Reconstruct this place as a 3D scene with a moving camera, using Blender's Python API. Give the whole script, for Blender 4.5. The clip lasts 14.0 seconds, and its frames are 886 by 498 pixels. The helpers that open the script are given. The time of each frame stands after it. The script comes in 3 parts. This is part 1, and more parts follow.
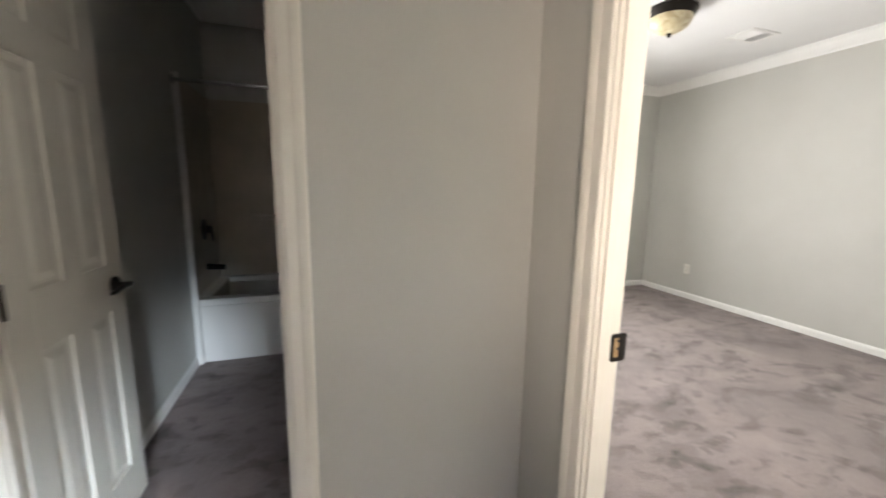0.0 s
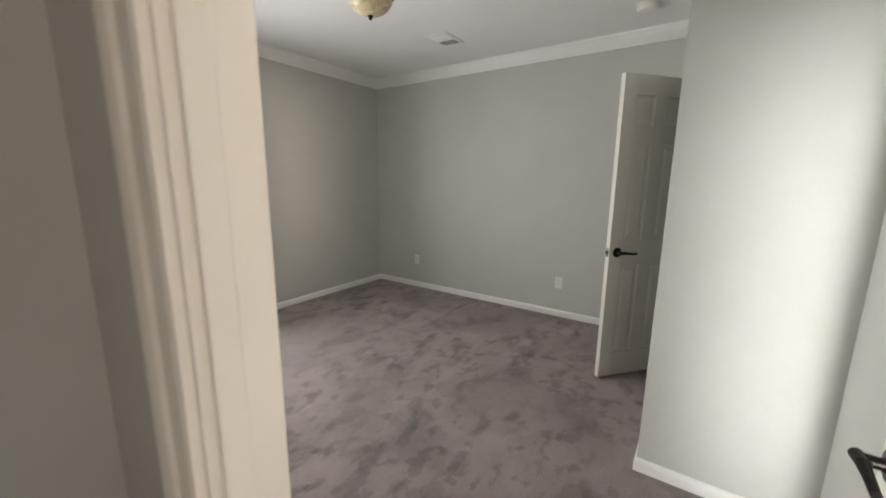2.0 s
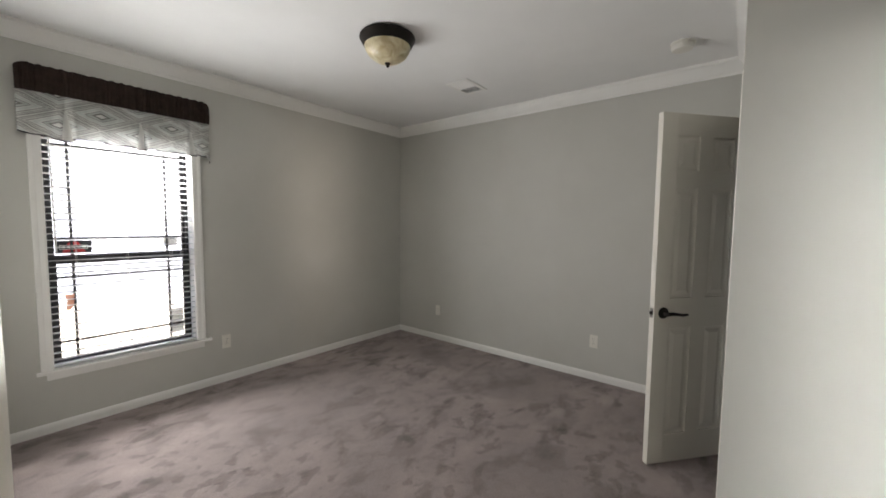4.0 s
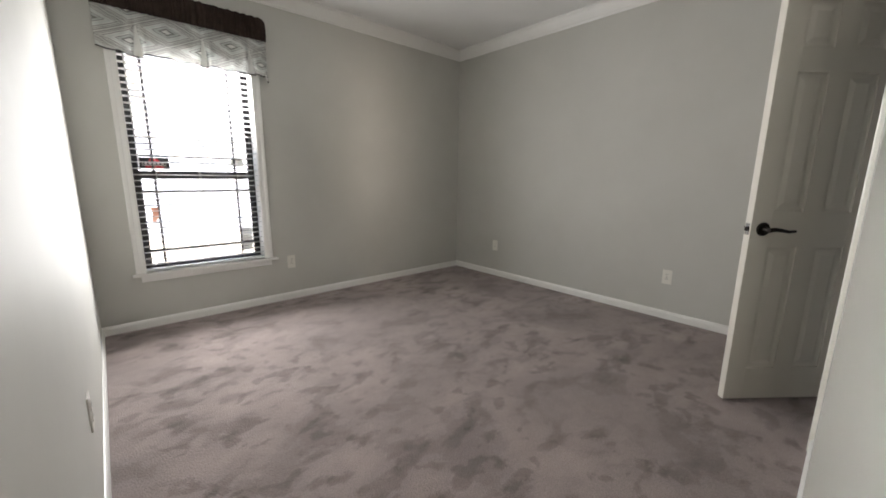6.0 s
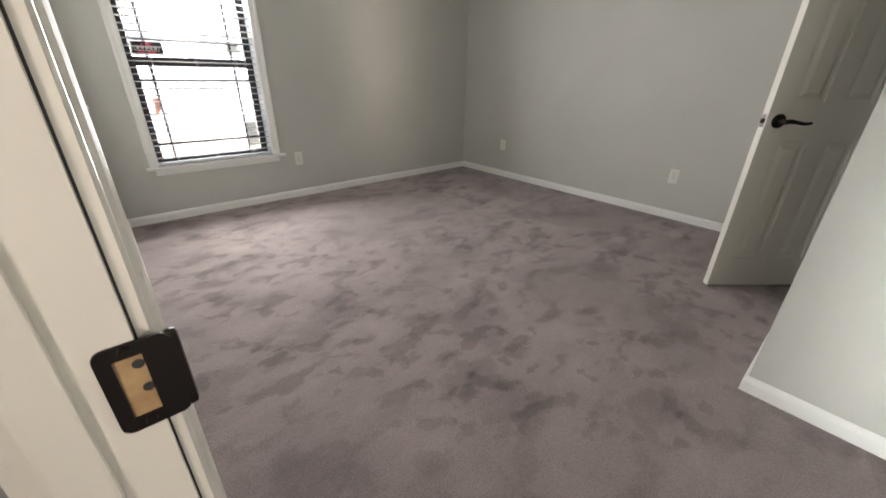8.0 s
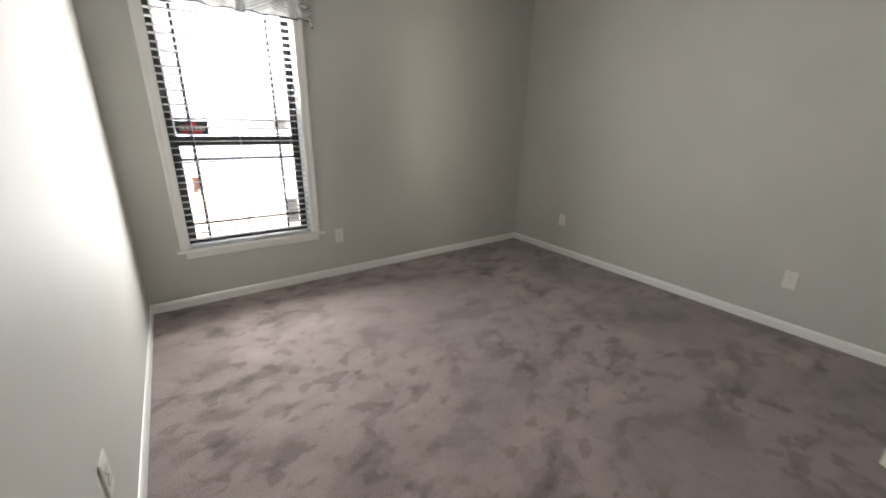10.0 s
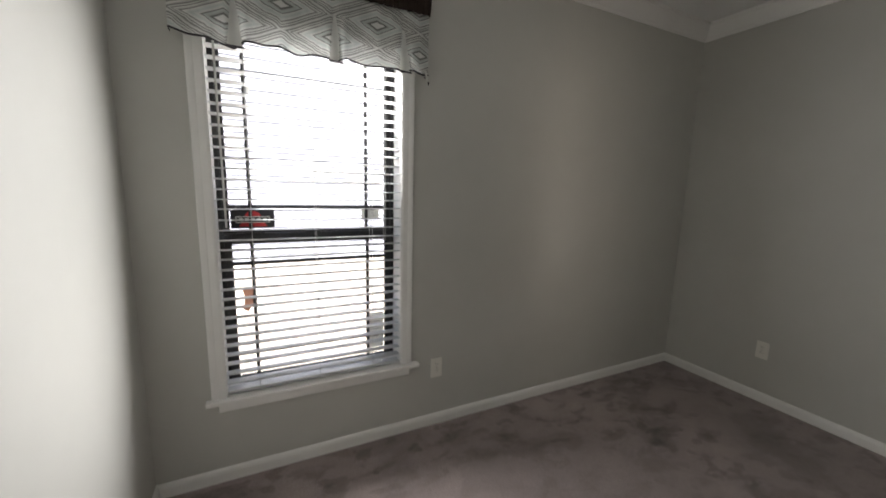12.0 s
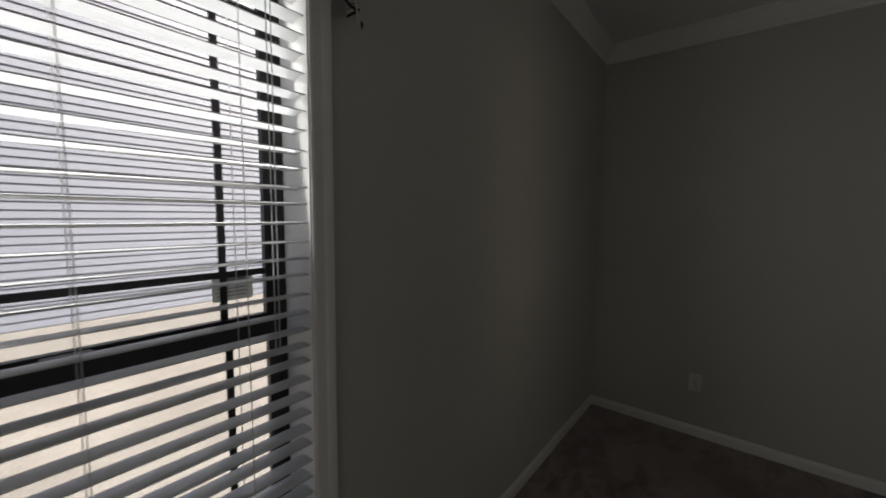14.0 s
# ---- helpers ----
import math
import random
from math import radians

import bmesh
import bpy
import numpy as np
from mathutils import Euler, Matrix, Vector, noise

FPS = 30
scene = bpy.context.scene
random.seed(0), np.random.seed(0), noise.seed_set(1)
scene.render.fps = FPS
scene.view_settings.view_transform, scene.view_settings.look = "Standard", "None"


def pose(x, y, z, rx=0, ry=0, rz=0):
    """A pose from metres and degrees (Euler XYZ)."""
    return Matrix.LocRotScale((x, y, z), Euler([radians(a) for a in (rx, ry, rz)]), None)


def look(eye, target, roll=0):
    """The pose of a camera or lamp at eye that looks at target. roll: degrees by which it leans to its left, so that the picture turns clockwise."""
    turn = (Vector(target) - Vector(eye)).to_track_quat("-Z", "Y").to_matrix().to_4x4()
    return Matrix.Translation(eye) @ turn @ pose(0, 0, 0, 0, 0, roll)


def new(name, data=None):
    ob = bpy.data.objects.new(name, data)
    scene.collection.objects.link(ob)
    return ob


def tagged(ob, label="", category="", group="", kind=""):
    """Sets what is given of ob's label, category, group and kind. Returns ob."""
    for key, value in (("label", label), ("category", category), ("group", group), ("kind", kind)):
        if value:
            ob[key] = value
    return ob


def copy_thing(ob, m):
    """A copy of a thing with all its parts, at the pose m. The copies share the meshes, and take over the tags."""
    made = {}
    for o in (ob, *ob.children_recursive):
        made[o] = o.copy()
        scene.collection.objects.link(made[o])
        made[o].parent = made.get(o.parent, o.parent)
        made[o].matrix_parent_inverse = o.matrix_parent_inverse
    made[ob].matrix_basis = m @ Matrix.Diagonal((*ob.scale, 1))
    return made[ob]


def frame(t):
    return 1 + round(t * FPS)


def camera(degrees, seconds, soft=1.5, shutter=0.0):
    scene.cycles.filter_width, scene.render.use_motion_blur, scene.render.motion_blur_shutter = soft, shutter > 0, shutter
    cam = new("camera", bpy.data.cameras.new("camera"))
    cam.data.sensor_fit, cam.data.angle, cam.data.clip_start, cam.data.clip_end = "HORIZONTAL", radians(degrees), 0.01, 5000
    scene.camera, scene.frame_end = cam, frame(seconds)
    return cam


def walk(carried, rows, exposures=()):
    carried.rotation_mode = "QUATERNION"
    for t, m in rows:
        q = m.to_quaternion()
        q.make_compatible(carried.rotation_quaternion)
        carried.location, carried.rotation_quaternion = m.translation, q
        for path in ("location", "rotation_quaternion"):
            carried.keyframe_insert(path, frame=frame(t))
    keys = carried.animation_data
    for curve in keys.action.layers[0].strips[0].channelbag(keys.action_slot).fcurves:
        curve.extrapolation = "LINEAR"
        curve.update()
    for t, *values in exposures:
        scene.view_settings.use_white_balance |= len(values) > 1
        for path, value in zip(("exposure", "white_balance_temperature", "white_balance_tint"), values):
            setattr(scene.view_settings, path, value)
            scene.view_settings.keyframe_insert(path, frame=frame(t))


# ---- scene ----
cam = camera(99.4, 14.0, soft=1.7, shutter=0.3)
PATH = [
    (0, (0.01, 0.245, 1.293), (0.635, 2.117, 0.972), 0.9),
    (0.5, (0.152, 0.355, 1.282), (1.283, 1.964, 0.918), 0.8),
    (1, (0.347, 0.427, 1.279), (1.712, 1.843, 0.914), 0.6),
    (1.5, (0.446, 0.523, 1.331), (1.954, 1.784, 0.962), 0.5),
    (2, (0.544, 0.615, 1.389), (2.165, 1.727, 1.019), 0.6),
    (2.2, (0.61, 0.625, 1.421), (2.245, 1.714, 1.046), 0.5),
    (4.3, (0.793, 0.723, 1.407), (2.319, 2.011, 1.301), 0.9),
    (4.5, (0.796, 0.736, 1.392), (2.291, 2.06, 1.282), 0.9),
    (5, (0.811, 0.756, 1.323), (2.234, 2.155, 1.186), 0.9),
    (5.5, (0.869, 0.749, 1.214), (2.227, 2.189, 0.926), 0.6),
    (6, (0.888, 0.747, 1.147), (2.204, 2.205, 0.77), 0.6),
    (6.5, (0.835, 0.734, 1.097), (2.122, 2.191, 0.627), 0.8),
    (7, (0.81, 0.679, 1.07), (2.047, 2.104, 0.406), 0.7),
    (7.2, (0.794, 0.656, 1.055), (2.019, 2.057, 0.322), 0.9),
    (9.3, (0.881, 0.936, 1.25), (2.082, 2.273, 0.372), 1.1),
    (9.5, (0.913, 0.993, 1.275), (2.106, 2.382, 0.471), 1.1),
    (10, (1.055, 1.194, 1.295), (2.158, 2.734, 0.655), 1.3),
    (10.5, (1.134, 1.461, 1.27), (2.096, 3.126, 0.718), 1.1),
    (11, (1.205, 1.7, 1.324), (2.063, 3.423, 0.78), 1.2),
    (11.5, (1.278, 1.998, 1.344), (2.135, 3.748, 0.895), 1.0),
    (12, (1.23, 2.344, 1.391), (2.103, 4.115, 1.069), 1.5),
    (12.5, (1.211, 2.614, 1.4), (2.093, 4.396, 1.188), 1.2),
    (13, (1.337, 2.911, 1.405), (2.313, 4.643, 1.19), 1.2),
    (13.5, (1.337, 3.161, 1.41), (2.604, 4.695, 1.213), 1.3),
    (14, (1.375, 3.346, 1.43), (2.931, 4.59, 1.246), 0.7),
]
STOPS = [(0, 5.8), (0.5, 5.25), (1.0, 4.75), (1.5, 4.75), (2.2, 4.65), (4.3, 4.45), (5.5, 4.55), (7.2, 4.8), (9.3, 4.75), (10.5, 4.35), (11.0, 4.2), (11.5, 4.05), (12.0, 3.8), (12.5, 3.4), (13.0, 2.8), (13.5, 2.0), (14.0, 1.9)]
EXPOSURES = [(t, stops, 6750, 11) for t, stops in STOPS]
walk(cam, [(t, look(eye, target, roll)) for t, eye, target, roll in PATH], EXPOSURES)

# ---- world and light ----
world = bpy.data.worlds.new("sky")
scene.world = world
world.use_nodes = True
wn = world.node_tree
sky = wn.nodes.new("ShaderNodeTexSky")
sky.sky_type = "NISHITA"
sky.sun_disc = False
sky.sun_elevation, sky.sun_rotation = radians(48), radians(132)
sky.dust_density, sky.air_density, sky.ozone_density = 6.0, 0.6, 0.4
wn.links.new(sky.outputs["Color"], wn.nodes["Background"].inputs["Color"])
wn.nodes["Background"].inputs["Strength"].default_value = 0.07
sun = new("sun", bpy.data.lights.new("sun", "SUN"))
sun.data.energy, sun.data.angle, sun.data.color = 4.2, radians(0.6), (1.0, 0.95, 0.88)
sun.matrix_world = look((0, 0, 20), Vector((0, 0, 20)) + Vector((-0.5, 0.45, -0.75)))
# added narrow fill lamp, unseen in the hall, to brighten the closet side wall
hall_fill = new("added_hall_fill", bpy.data.lights.new("added_hall_fill", "AREA"))
hall_fill.data.shape, hall_fill.data.size, hall_fill.data.size_y = "RECTANGLE", 0.5, 1.8
hall_fill.data.energy, hall_fill.data.color, hall_fill.data.spread = 0.24, (0.95, 0.98, 1.0), radians(16)
hall_fill.matrix_world = look((-2.19, 0.75, 1.3), (2.38, 0.15, 0.9))
# added warm fill beam through the bedroom doorway, to brighten the window wall
doorway_beam = new("added_doorway_beam", bpy.data.lights.new("added_doorway_beam", "AREA"))
doorway_beam.data.shape, doorway_beam.data.size, doorway_beam.data.size_y = "RECTANGLE", 0.9, 1.5
doorway_beam.data.energy, doorway_beam.data.color, doorway_beam.data.spread = 0.17, (1.0, 0.87, 0.77), radians(21)
doorway_beam.matrix_world = look((-0.94, -2.38, 1.25), (3.5, 4.17, 1.5))
# added cool low fill lamp behind the walker, for the bathroom door and wall
bath_fill = new("added_bath_fill", bpy.data.lights.new("added_bath_fill", "AREA"))
bath_fill.data.shape, bath_fill.data.size, bath_fill.data.size_y = "RECTANGLE", 0.3, 0.35
bath_fill.data.energy, bath_fill.data.color, bath_fill.data.spread = 0.042, (0.7, 0.84, 1.0), radians(15)
bath_fill.matrix_world = look((0.35, -2.38, 0.7), (-0.74, 1.7, 0.2))
# the sky's light standing in the opening of the bedroom window
window_light = new("bedroom_window_daylight", bpy.data.lights.new("bedroom_window_daylight", "AREA"))
window_light.data.shape, window_light.data.size, window_light.data.size_y = "RECTANGLE", 0.64, 1.5
window_light.data.energy, window_light.data.color, window_light.data.spread = 2.25, (0.96, 0.98, 1.0), radians(165)
window_light.matrix_world = look((1.55, 4.162, 1.2), (1.5, 3.0, 1.38))

# ---- materials ----
def mat(name, color, rough=0.6, metal=0.0, spec=0.5):
    m = bpy.data.materials.new(name)
    m.use_nodes = True
    b = m.node_tree.nodes["Principled BSDF"]
    b.inputs["Base Color"].default_value = (*color, 1)
    b.inputs["Roughness"].default_value = rough
    b.inputs["Metallic"].default_value = metal
    b.inputs["Specular IOR Level"].default_value = spec
    return m, m.node_tree, b


def node(nt, kind, **kw):
    n = nt.nodes.new(kind)
    for k, v in kw.items():
        n.inputs[k.replace("_", " ")].default_value = v
    return n


def coords(nt, scale=(1, 1, 1)):
    tc, mp = nt.nodes.new("ShaderNodeTexCoord"), nt.nodes.new("ShaderNodeMapping")
    mp.inputs["Scale"].default_value = scale
    nt.links.new(tc.outputs["Object"], mp.inputs["Vector"])
    return mp.outputs["Vector"]


def ramp(nt, fac, stops):
    r = nt.nodes.new("ShaderNodeValToRGB")
    el = r.color_ramp.elements
    while len(el) < len(stops):
        el.new(0.5)
    for e, (p, c) in zip(el, stops):
        e.position, e.color = p, (*c, 1)
    nt.links.new(fac, r.inputs["Fac"])
    return r.outputs["Color"]


def bump(nt, b, height, strength, distance):
    n = node(nt, "ShaderNodeBump", Strength=strength, Distance=distance)
    nt.links.new(height, n.inputs["Height"])
    nt.links.new(n.outputs["Normal"], b.inputs["Normal"])


def mottled(name, dark, light, scale, rough, fine=180.0, strength=0.15, distance=0.002, spec=0.5, stretch=(1, 1, 1)):
    """Paint or a like surface: broad faint variation and a fine relief."""
    m, nt, b = mat(name, light, rough, 0, spec)
    v = coords(nt, stretch)
    n1 = node(nt, "ShaderNodeTexNoise", Scale=scale, Detail=5.0, Roughness=0.6)
    n2 = node(nt, "ShaderNodeTexNoise", Scale=fine, Detail=3.0)
    nt.links.new(v, n1.inputs["Vector"]), nt.links.new(v, n2.inputs["Vector"])
    nt.links.new(ramp(nt, n1.outputs["Fac"], [(0.3, dark), (0.7, light)]), b.inputs["Base Color"])
    bump(nt, b, n2.outputs["Fac"], strength, distance)
    return m


def sheer(m, amount):
    """Lets part of the light through thin cloth or paper, in its own colour."""
    nt = m.node_tree
    b, out = nt.nodes["Principled BSDF"], nt.nodes["Material Output"]
    tl, mx = nt.nodes.new("ShaderNodeBsdfTranslucent"), nt.nodes.new("ShaderNodeMixShader")
    mx.inputs[0].default_value = amount
    tl.inputs["Color"].default_value = b.inputs["Base Color"].default_value
    for link in list(nt.links):
        if link.to_socket == b.inputs["Base Color"]:
            nt.links.new(link.from_socket, tl.inputs["Color"])
    nt.links.new(b.outputs[0], mx.inputs[1]), nt.links.new(tl.outputs[0], mx.inputs[2])
    nt.links.new(mx.outputs[0], out.inputs["Surface"])
    return m


WALL = mottled("grey_wall_paint", (0.535, 0.529, 0.492), (0.575, 0.569, 0.532), 1.6, 0.62, 160, 0.12, 0.0015, 0.25)
CEIL = mottled("ceiling_paint", (0.83, 0.83, 0.82), (0.87, 0.87, 0.86), 2.0, 0.85, 90, 0.35, 0.003, 0.2)
TRIM = mottled("trim_paint", (0.78, 0.75, 0.68), (0.83, 0.8, 0.73), 3.0, 0.32, 60, 0.06, 0.001)
WHITE_TRIM = mottled("window_trim_paint", (0.83, 0.82, 0.79), (0.87, 0.865, 0.84), 3.0, 0.35, 60, 0.06, 0.001)
DOOR = mottled("door_paint", (0.7, 0.67, 0.6), (0.74, 0.71, 0.64), 2.0, 0.4, 120, 0.12, 0.001, 0.5, (1, 1, 0.12))
SLAT = mottled("blind_slat", (0.6, 0.61, 0.61), (0.66, 0.67, 0.67), 4.0, 0.42, 80, 0.05, 0.0005)
BRONZE, _, _ = mat("oiled_bronze", (0.018, 0.014, 0.012), 0.38, 0.7)
FRAME = mottled("bronze_window_frame", (0.016, 0.016, 0.017), (0.026, 0.025, 0.025), 8.0, 0.45, 150, 0.08, 0.0005)
PLASTIC, _, _ = mat("ivory_plastic", (0.78, 0.76, 0.7), 0.3)
SLOT, _, _ = mat("dark_slot", (0.03, 0.03, 0.03), 0.6)
STEEL, _, _ = mat("steel", (0.6, 0.6, 0.6), 0.25, 1.0)
CORD, _, _ = mat("blind_cord", (0.62, 0.62, 0.6), 0.8)
BAREWOOD = mottled("bare_wood", (0.36, 0.22, 0.1), (0.55, 0.38, 0.2), 40, 0.7, 200, 0.2, 0.001)
TUB, _, _ = mat("white_tub_acrylic", (0.78, 0.77, 0.74), 0.2)
SURROUND = mottled("beige_shower_wall", (0.4, 0.35, 0.28), (0.48, 0.42, 0.34), 5.0, 0.3, 60, 0.1, 0.001)


def carpet():
    """Cut pile: nap brushed light and dark in crisp-edged foot and vacuum marks, over fine tufts."""
    m, nt, b = mat("taupe_carpet", (0.2, 0.17, 0.165), 0.95, 0, 0.1)
    v = coords(nt)

    def sample(scale, detail, rough, distortion, stretch=(1, 1, 1), turn=0.0):
        mp = nt.nodes.new("ShaderNodeMapping")
        mp.inputs["Scale"].default_value, mp.inputs["Rotation"].default_value = stretch, (0, 0, radians(turn))
        n = node(nt, "ShaderNodeTexNoise", Scale=scale, Detail=detail, Roughness=rough, Distortion=distortion)
        nt.links.new(v, mp.inputs["Vector"]), nt.links.new(mp.outputs["Vector"], n.inputs["Vector"])
        return n.outputs["Fac"]

    def times(c1, c2, fac=None):
        n = nt.nodes.new("ShaderNodeMixRGB")
        n.blend_type, n.inputs["Fac"].default_value = "MULTIPLY", 1.0
        nt.links.new(c1, n.inputs["Color1"]), nt.links.new(c2, n.inputs["Color2"])
        if fac:
            nt.links.new(fac, n.inputs["Fac"])
        return n.outputs["Color"]

    def grey(k):
        return (k, k * 0.992, k * 0.99)

    broad = sample(1.1, 3.0, 0.5, 0.3)
    patch = sample(2.7, 5.0, 0.55, 0.2, (1.0, 1.25, 1.0), 30)
    stroke = sample(5.2, 4.0, 0.5, 0.25, (0.9, 1.5, 1.0), -38)
    dent = sample(8.5, 3.0, 0.45, 0.15, (1.0, 1.3, 1.0), 70)
    pile, tuft = sample(260.0, 3.0, 0.5, 0.0), node(nt, "ShaderNodeTexVoronoi", Scale=170.0)
    nt.links.new(v, tuft.inputs["Vector"])
    col = ramp(nt, broad, [(0.3, (0.3, 0.252, 0.247)), (0.5, (0.34, 0.288, 0.281)), (0.7, (0.37, 0.316, 0.309))])
    col = times(col, ramp(nt, patch, [(0.34, grey(0.74)), (0.425, grey(0.82)), (0.46, grey(0.96)), (0.56, grey(1.02)), (0.68, grey(1.12))]))
    here = ramp(nt, broad, [(0.4, (0.25, 0.25, 0.25)), (0.52, (1, 1, 1))])
    col = times(col, ramp(nt, stroke, [(0.33, grey(0.68)), (0.4, grey(0.78)), (0.44, grey(0.97)), (0.62, grey(1.07))]), here)
    col = times(col, ramp(nt, dent, [(0.34, grey(0.72)), (0.385, grey(0.8)), (0.42, grey(1.0)), (0.7, grey(1.02))]), here)
    col = times(col, ramp(nt, pile, [(0.3, grey(0.75)), (0.7, grey(1.15))]))
    nt.links.new(col, b.inputs["Base Color"])
    b.inputs["Sheen Weight"].default_value = 0.2
    add = node(nt, "ShaderNodeMath")
    add.operation = "ADD"
    nt.links.new(tuft.outputs["Distance"], add.inputs[0]), nt.links.new(stroke, add.inputs[1])
    bump(nt, b, add.outputs[0], 0.5, 0.006)
    return m


CARPET = carpet()


def glass():
    m = bpy.data.materials.new("window_glass")
    m.use_nodes = True
    nt = m.node_tree
    out = nt.nodes["Material Output"]
    nt.nodes.remove(nt.nodes["Principled BSDF"])
    tr, gl, mx = nt.nodes.new("ShaderNodeBsdfTransparent"), nt.nodes.new("ShaderNodeBsdfGlossy"), nt.nodes.new("ShaderNodeMixShader")
    fr = node(nt, "ShaderNodeFresnel", IOR=1.45)
    gl.inputs["Roughness"].default_value = 0.01
    tr.inputs["Color"].default_value = (0.93, 0.95, 0.95, 1)
    nt.links.new(fr.outputs[0], mx.inputs[0]), nt.links.new(tr.outputs[0], mx.inputs[1]), nt.links.new(gl.outputs[0], mx.inputs[2])
    nt.links.new(mx.outputs[0], out.inputs["Surface"])
    return m


GLASS = glass()

# ---- mesh helpers ----
def box(bm, x0, x1, y0, y1, z0, z1, bevel=0.0):
    m = Matrix.Translation(((x0 + x1) / 2, (y0 + y1) / 2, (z0 + z1) / 2)) @ Matrix.Diagonal((x1 - x0, y1 - y0, z1 - z0, 1))
    made = bmesh.ops.create_cube(bm, size=1, matrix=m)["verts"]
    if bevel:
        edges = list({e for v in made for e in v.link_edges})
        bmesh.ops.bevel(bm, geom=edges, offset=bevel, segments=2, affect="EDGES", profile=0.6)
    return bm


def boxes(*spans, bevel=0.0):
    bm = bmesh.new()
    for s in spans:
        box(bm, *s, bevel=bevel)
    return bm


def rod(bm, a, b, r, sides=10, r2=None):
    a, b = Vector(a), Vector(b)
    m = Matrix.Translation((a + b) / 2) @ (b - a).to_track_quat("Z", "Y").to_matrix().to_4x4()
    bmesh.ops.create_cone(bm, cap_ends=True, segments=sides, radius1=r, radius2=r if r2 is None else r2, depth=(b - a).length, matrix=m)
    return bm


def lathe(profile, sides=40):
    """A turned shape from (radius, height) pairs."""
    bm = bmesh.new()
    rings = [[bm.verts.new((r * math.cos(2 * math.pi * k / sides), r * math.sin(2 * math.pi * k / sides), z)) for k in range(sides)] for r, z in profile]
    for a, b in zip(rings, rings[1:]):
        for k in range(sides):
            bm.faces.new((a[k], a[(k + 1) % sides], b[(k + 1) % sides], b[k]))
    bm.faces.new(rings[0][::-1]), bm.faces.new(rings[-1])
    bmesh.ops.recalc_face_normals(bm, faces=bm.faces[:])
    return bm


def prism(profile, a, b, out, up=Vector((0, 0, 1)), mitre=(0, 0)):
    """A moulding: (outward, upward) profile run from a to b; mitre lengthens (+) or cuts back (-) each end by the outward depth."""
    bm = bmesh.new()
    a, b, out = Vector(a), Vector(b), Vector(out)
    d = (b - a).normalized()
    r0 = [bm.verts.new(a + out * o + up * u - d * o * mitre[0]) for o, u in profile]
    r1 = [bm.verts.new(b + out * o + up * u + d * o * mitre[1]) for o, u in profile]
    n = len(profile)
    for k in range(n):
        bm.faces.new((r0[k], r0[(k + 1) % n], r1[(k + 1) % n], r1[k]))
    bm.faces.new(r0[::-1]), bm.faces.new(r1)
    bmesh.ops.recalc_face_normals(bm, faces=bm.faces[:])
    return bm


def obj(name, bm, material, smooth=False):
    me = bpy.data.meshes.new(name)
    bm.to_mesh(me)
    bm.free()
    me.materials.append(material)
    if smooth:
        for p in me.polygons:
            p.use_smooth = True
        me.set_sharp_from_angle(angle=radians(40))
    return new(name, me)


def part(name, bm, material, parent, label="", smooth=False):
    ob = obj(name, bm, material, smooth)
    ob.parent = parent
    if label:
        tagged(ob, label)
    return ob


def thing(name, m, label, category, group=""):
    ob = new(name)
    ob.empty_display_size = 0.1
    ob.matrix_world = m
    return tagged(ob, label, category, group)


def structure(name, bm, material, label, category, smooth=False):
    return tagged(obj(name, bm, material, smooth), label, category, "", "structure")


# ---- plan ----
XW, XH = 0.775, 0.693        # door wall: room face and hall face
XE, YN = 4.212, 4.168        # east wall and window wall, room faces
YS = 0.12                    # south wall, room face
XC, YC = 2.382, 0.738        # closet's corner
H = 2.585                    # ceiling
DY0, DY1, DH = 0.285, 1.03, 2.06     # entry doorway
BX0, BX1, YE = -0.75, -0.075, 1.35  # bathroom doorway and the hall's end wall
WX0, WX1, WZ0, WZ1 = 1.06, 1.89, 0.415, 2.06  # window opening
CX0, CX1 = 3.03, 3.645       # closet doorway
YO = 4.335                   # outer face of the window wall

structure("floor", boxes((-2.3, 4.36, -2.5, YO, -0.25, 0.022)), CARPET, "taupe cut-pile carpet with footprints and vacuum marks", "carpet")
# slab extends unseen past the south wall to shade its openings from sun
structure("ceiling", boxes((-2.3, 4.36, -4.0, YO, H, H + 0.12)), CEIL, "flat white textured ceiling with an added unseen overhang against the sun", "ceiling")
structure("wall_north", boxes((-1.1, WX0, YN, YO, 0, H), (WX1, 4.36, YN, YO, 0, H), (WX0, WX1, YN, YO, 0, WZ0), (WX0, WX1, YN, YO, WZ1, H)), WALL, "grey painted bedroom wall with the window", "wall")
structure("wall_east", boxes((XE, 4.36, -0.5, YN, 0, H)), WALL, "grey painted bedroom wall", "wall")
structure("wall_west", boxes((XH, XW, -2.35, DY0, 0, H), (XH, XW, DY1, YN, 0, H), (XH, XW, DY0, DY1, DH, H)), WALL, "grey painted wall with the bedroom doorway", "wall")
structure("wall_south", boxes((XW, XE, YS - 0.09, YS, 0, H)), WALL, "grey painted wall behind the open door", "wall")
structure("wall_closet_side", boxes((XC, XC + 0.09, YS, YC, 0, H)), WALL, "grey painted closet side wall", "wall")
structure("wall_closet_front", boxes((XC + 0.09, CX0, YC - 0.09, YC, 0, H), (CX1, XE, YC - 0.09, YC, 0, H), (CX0, CX1, YC - 0.09, YC, DH, H)), WALL, "grey painted closet front wall", "wall")
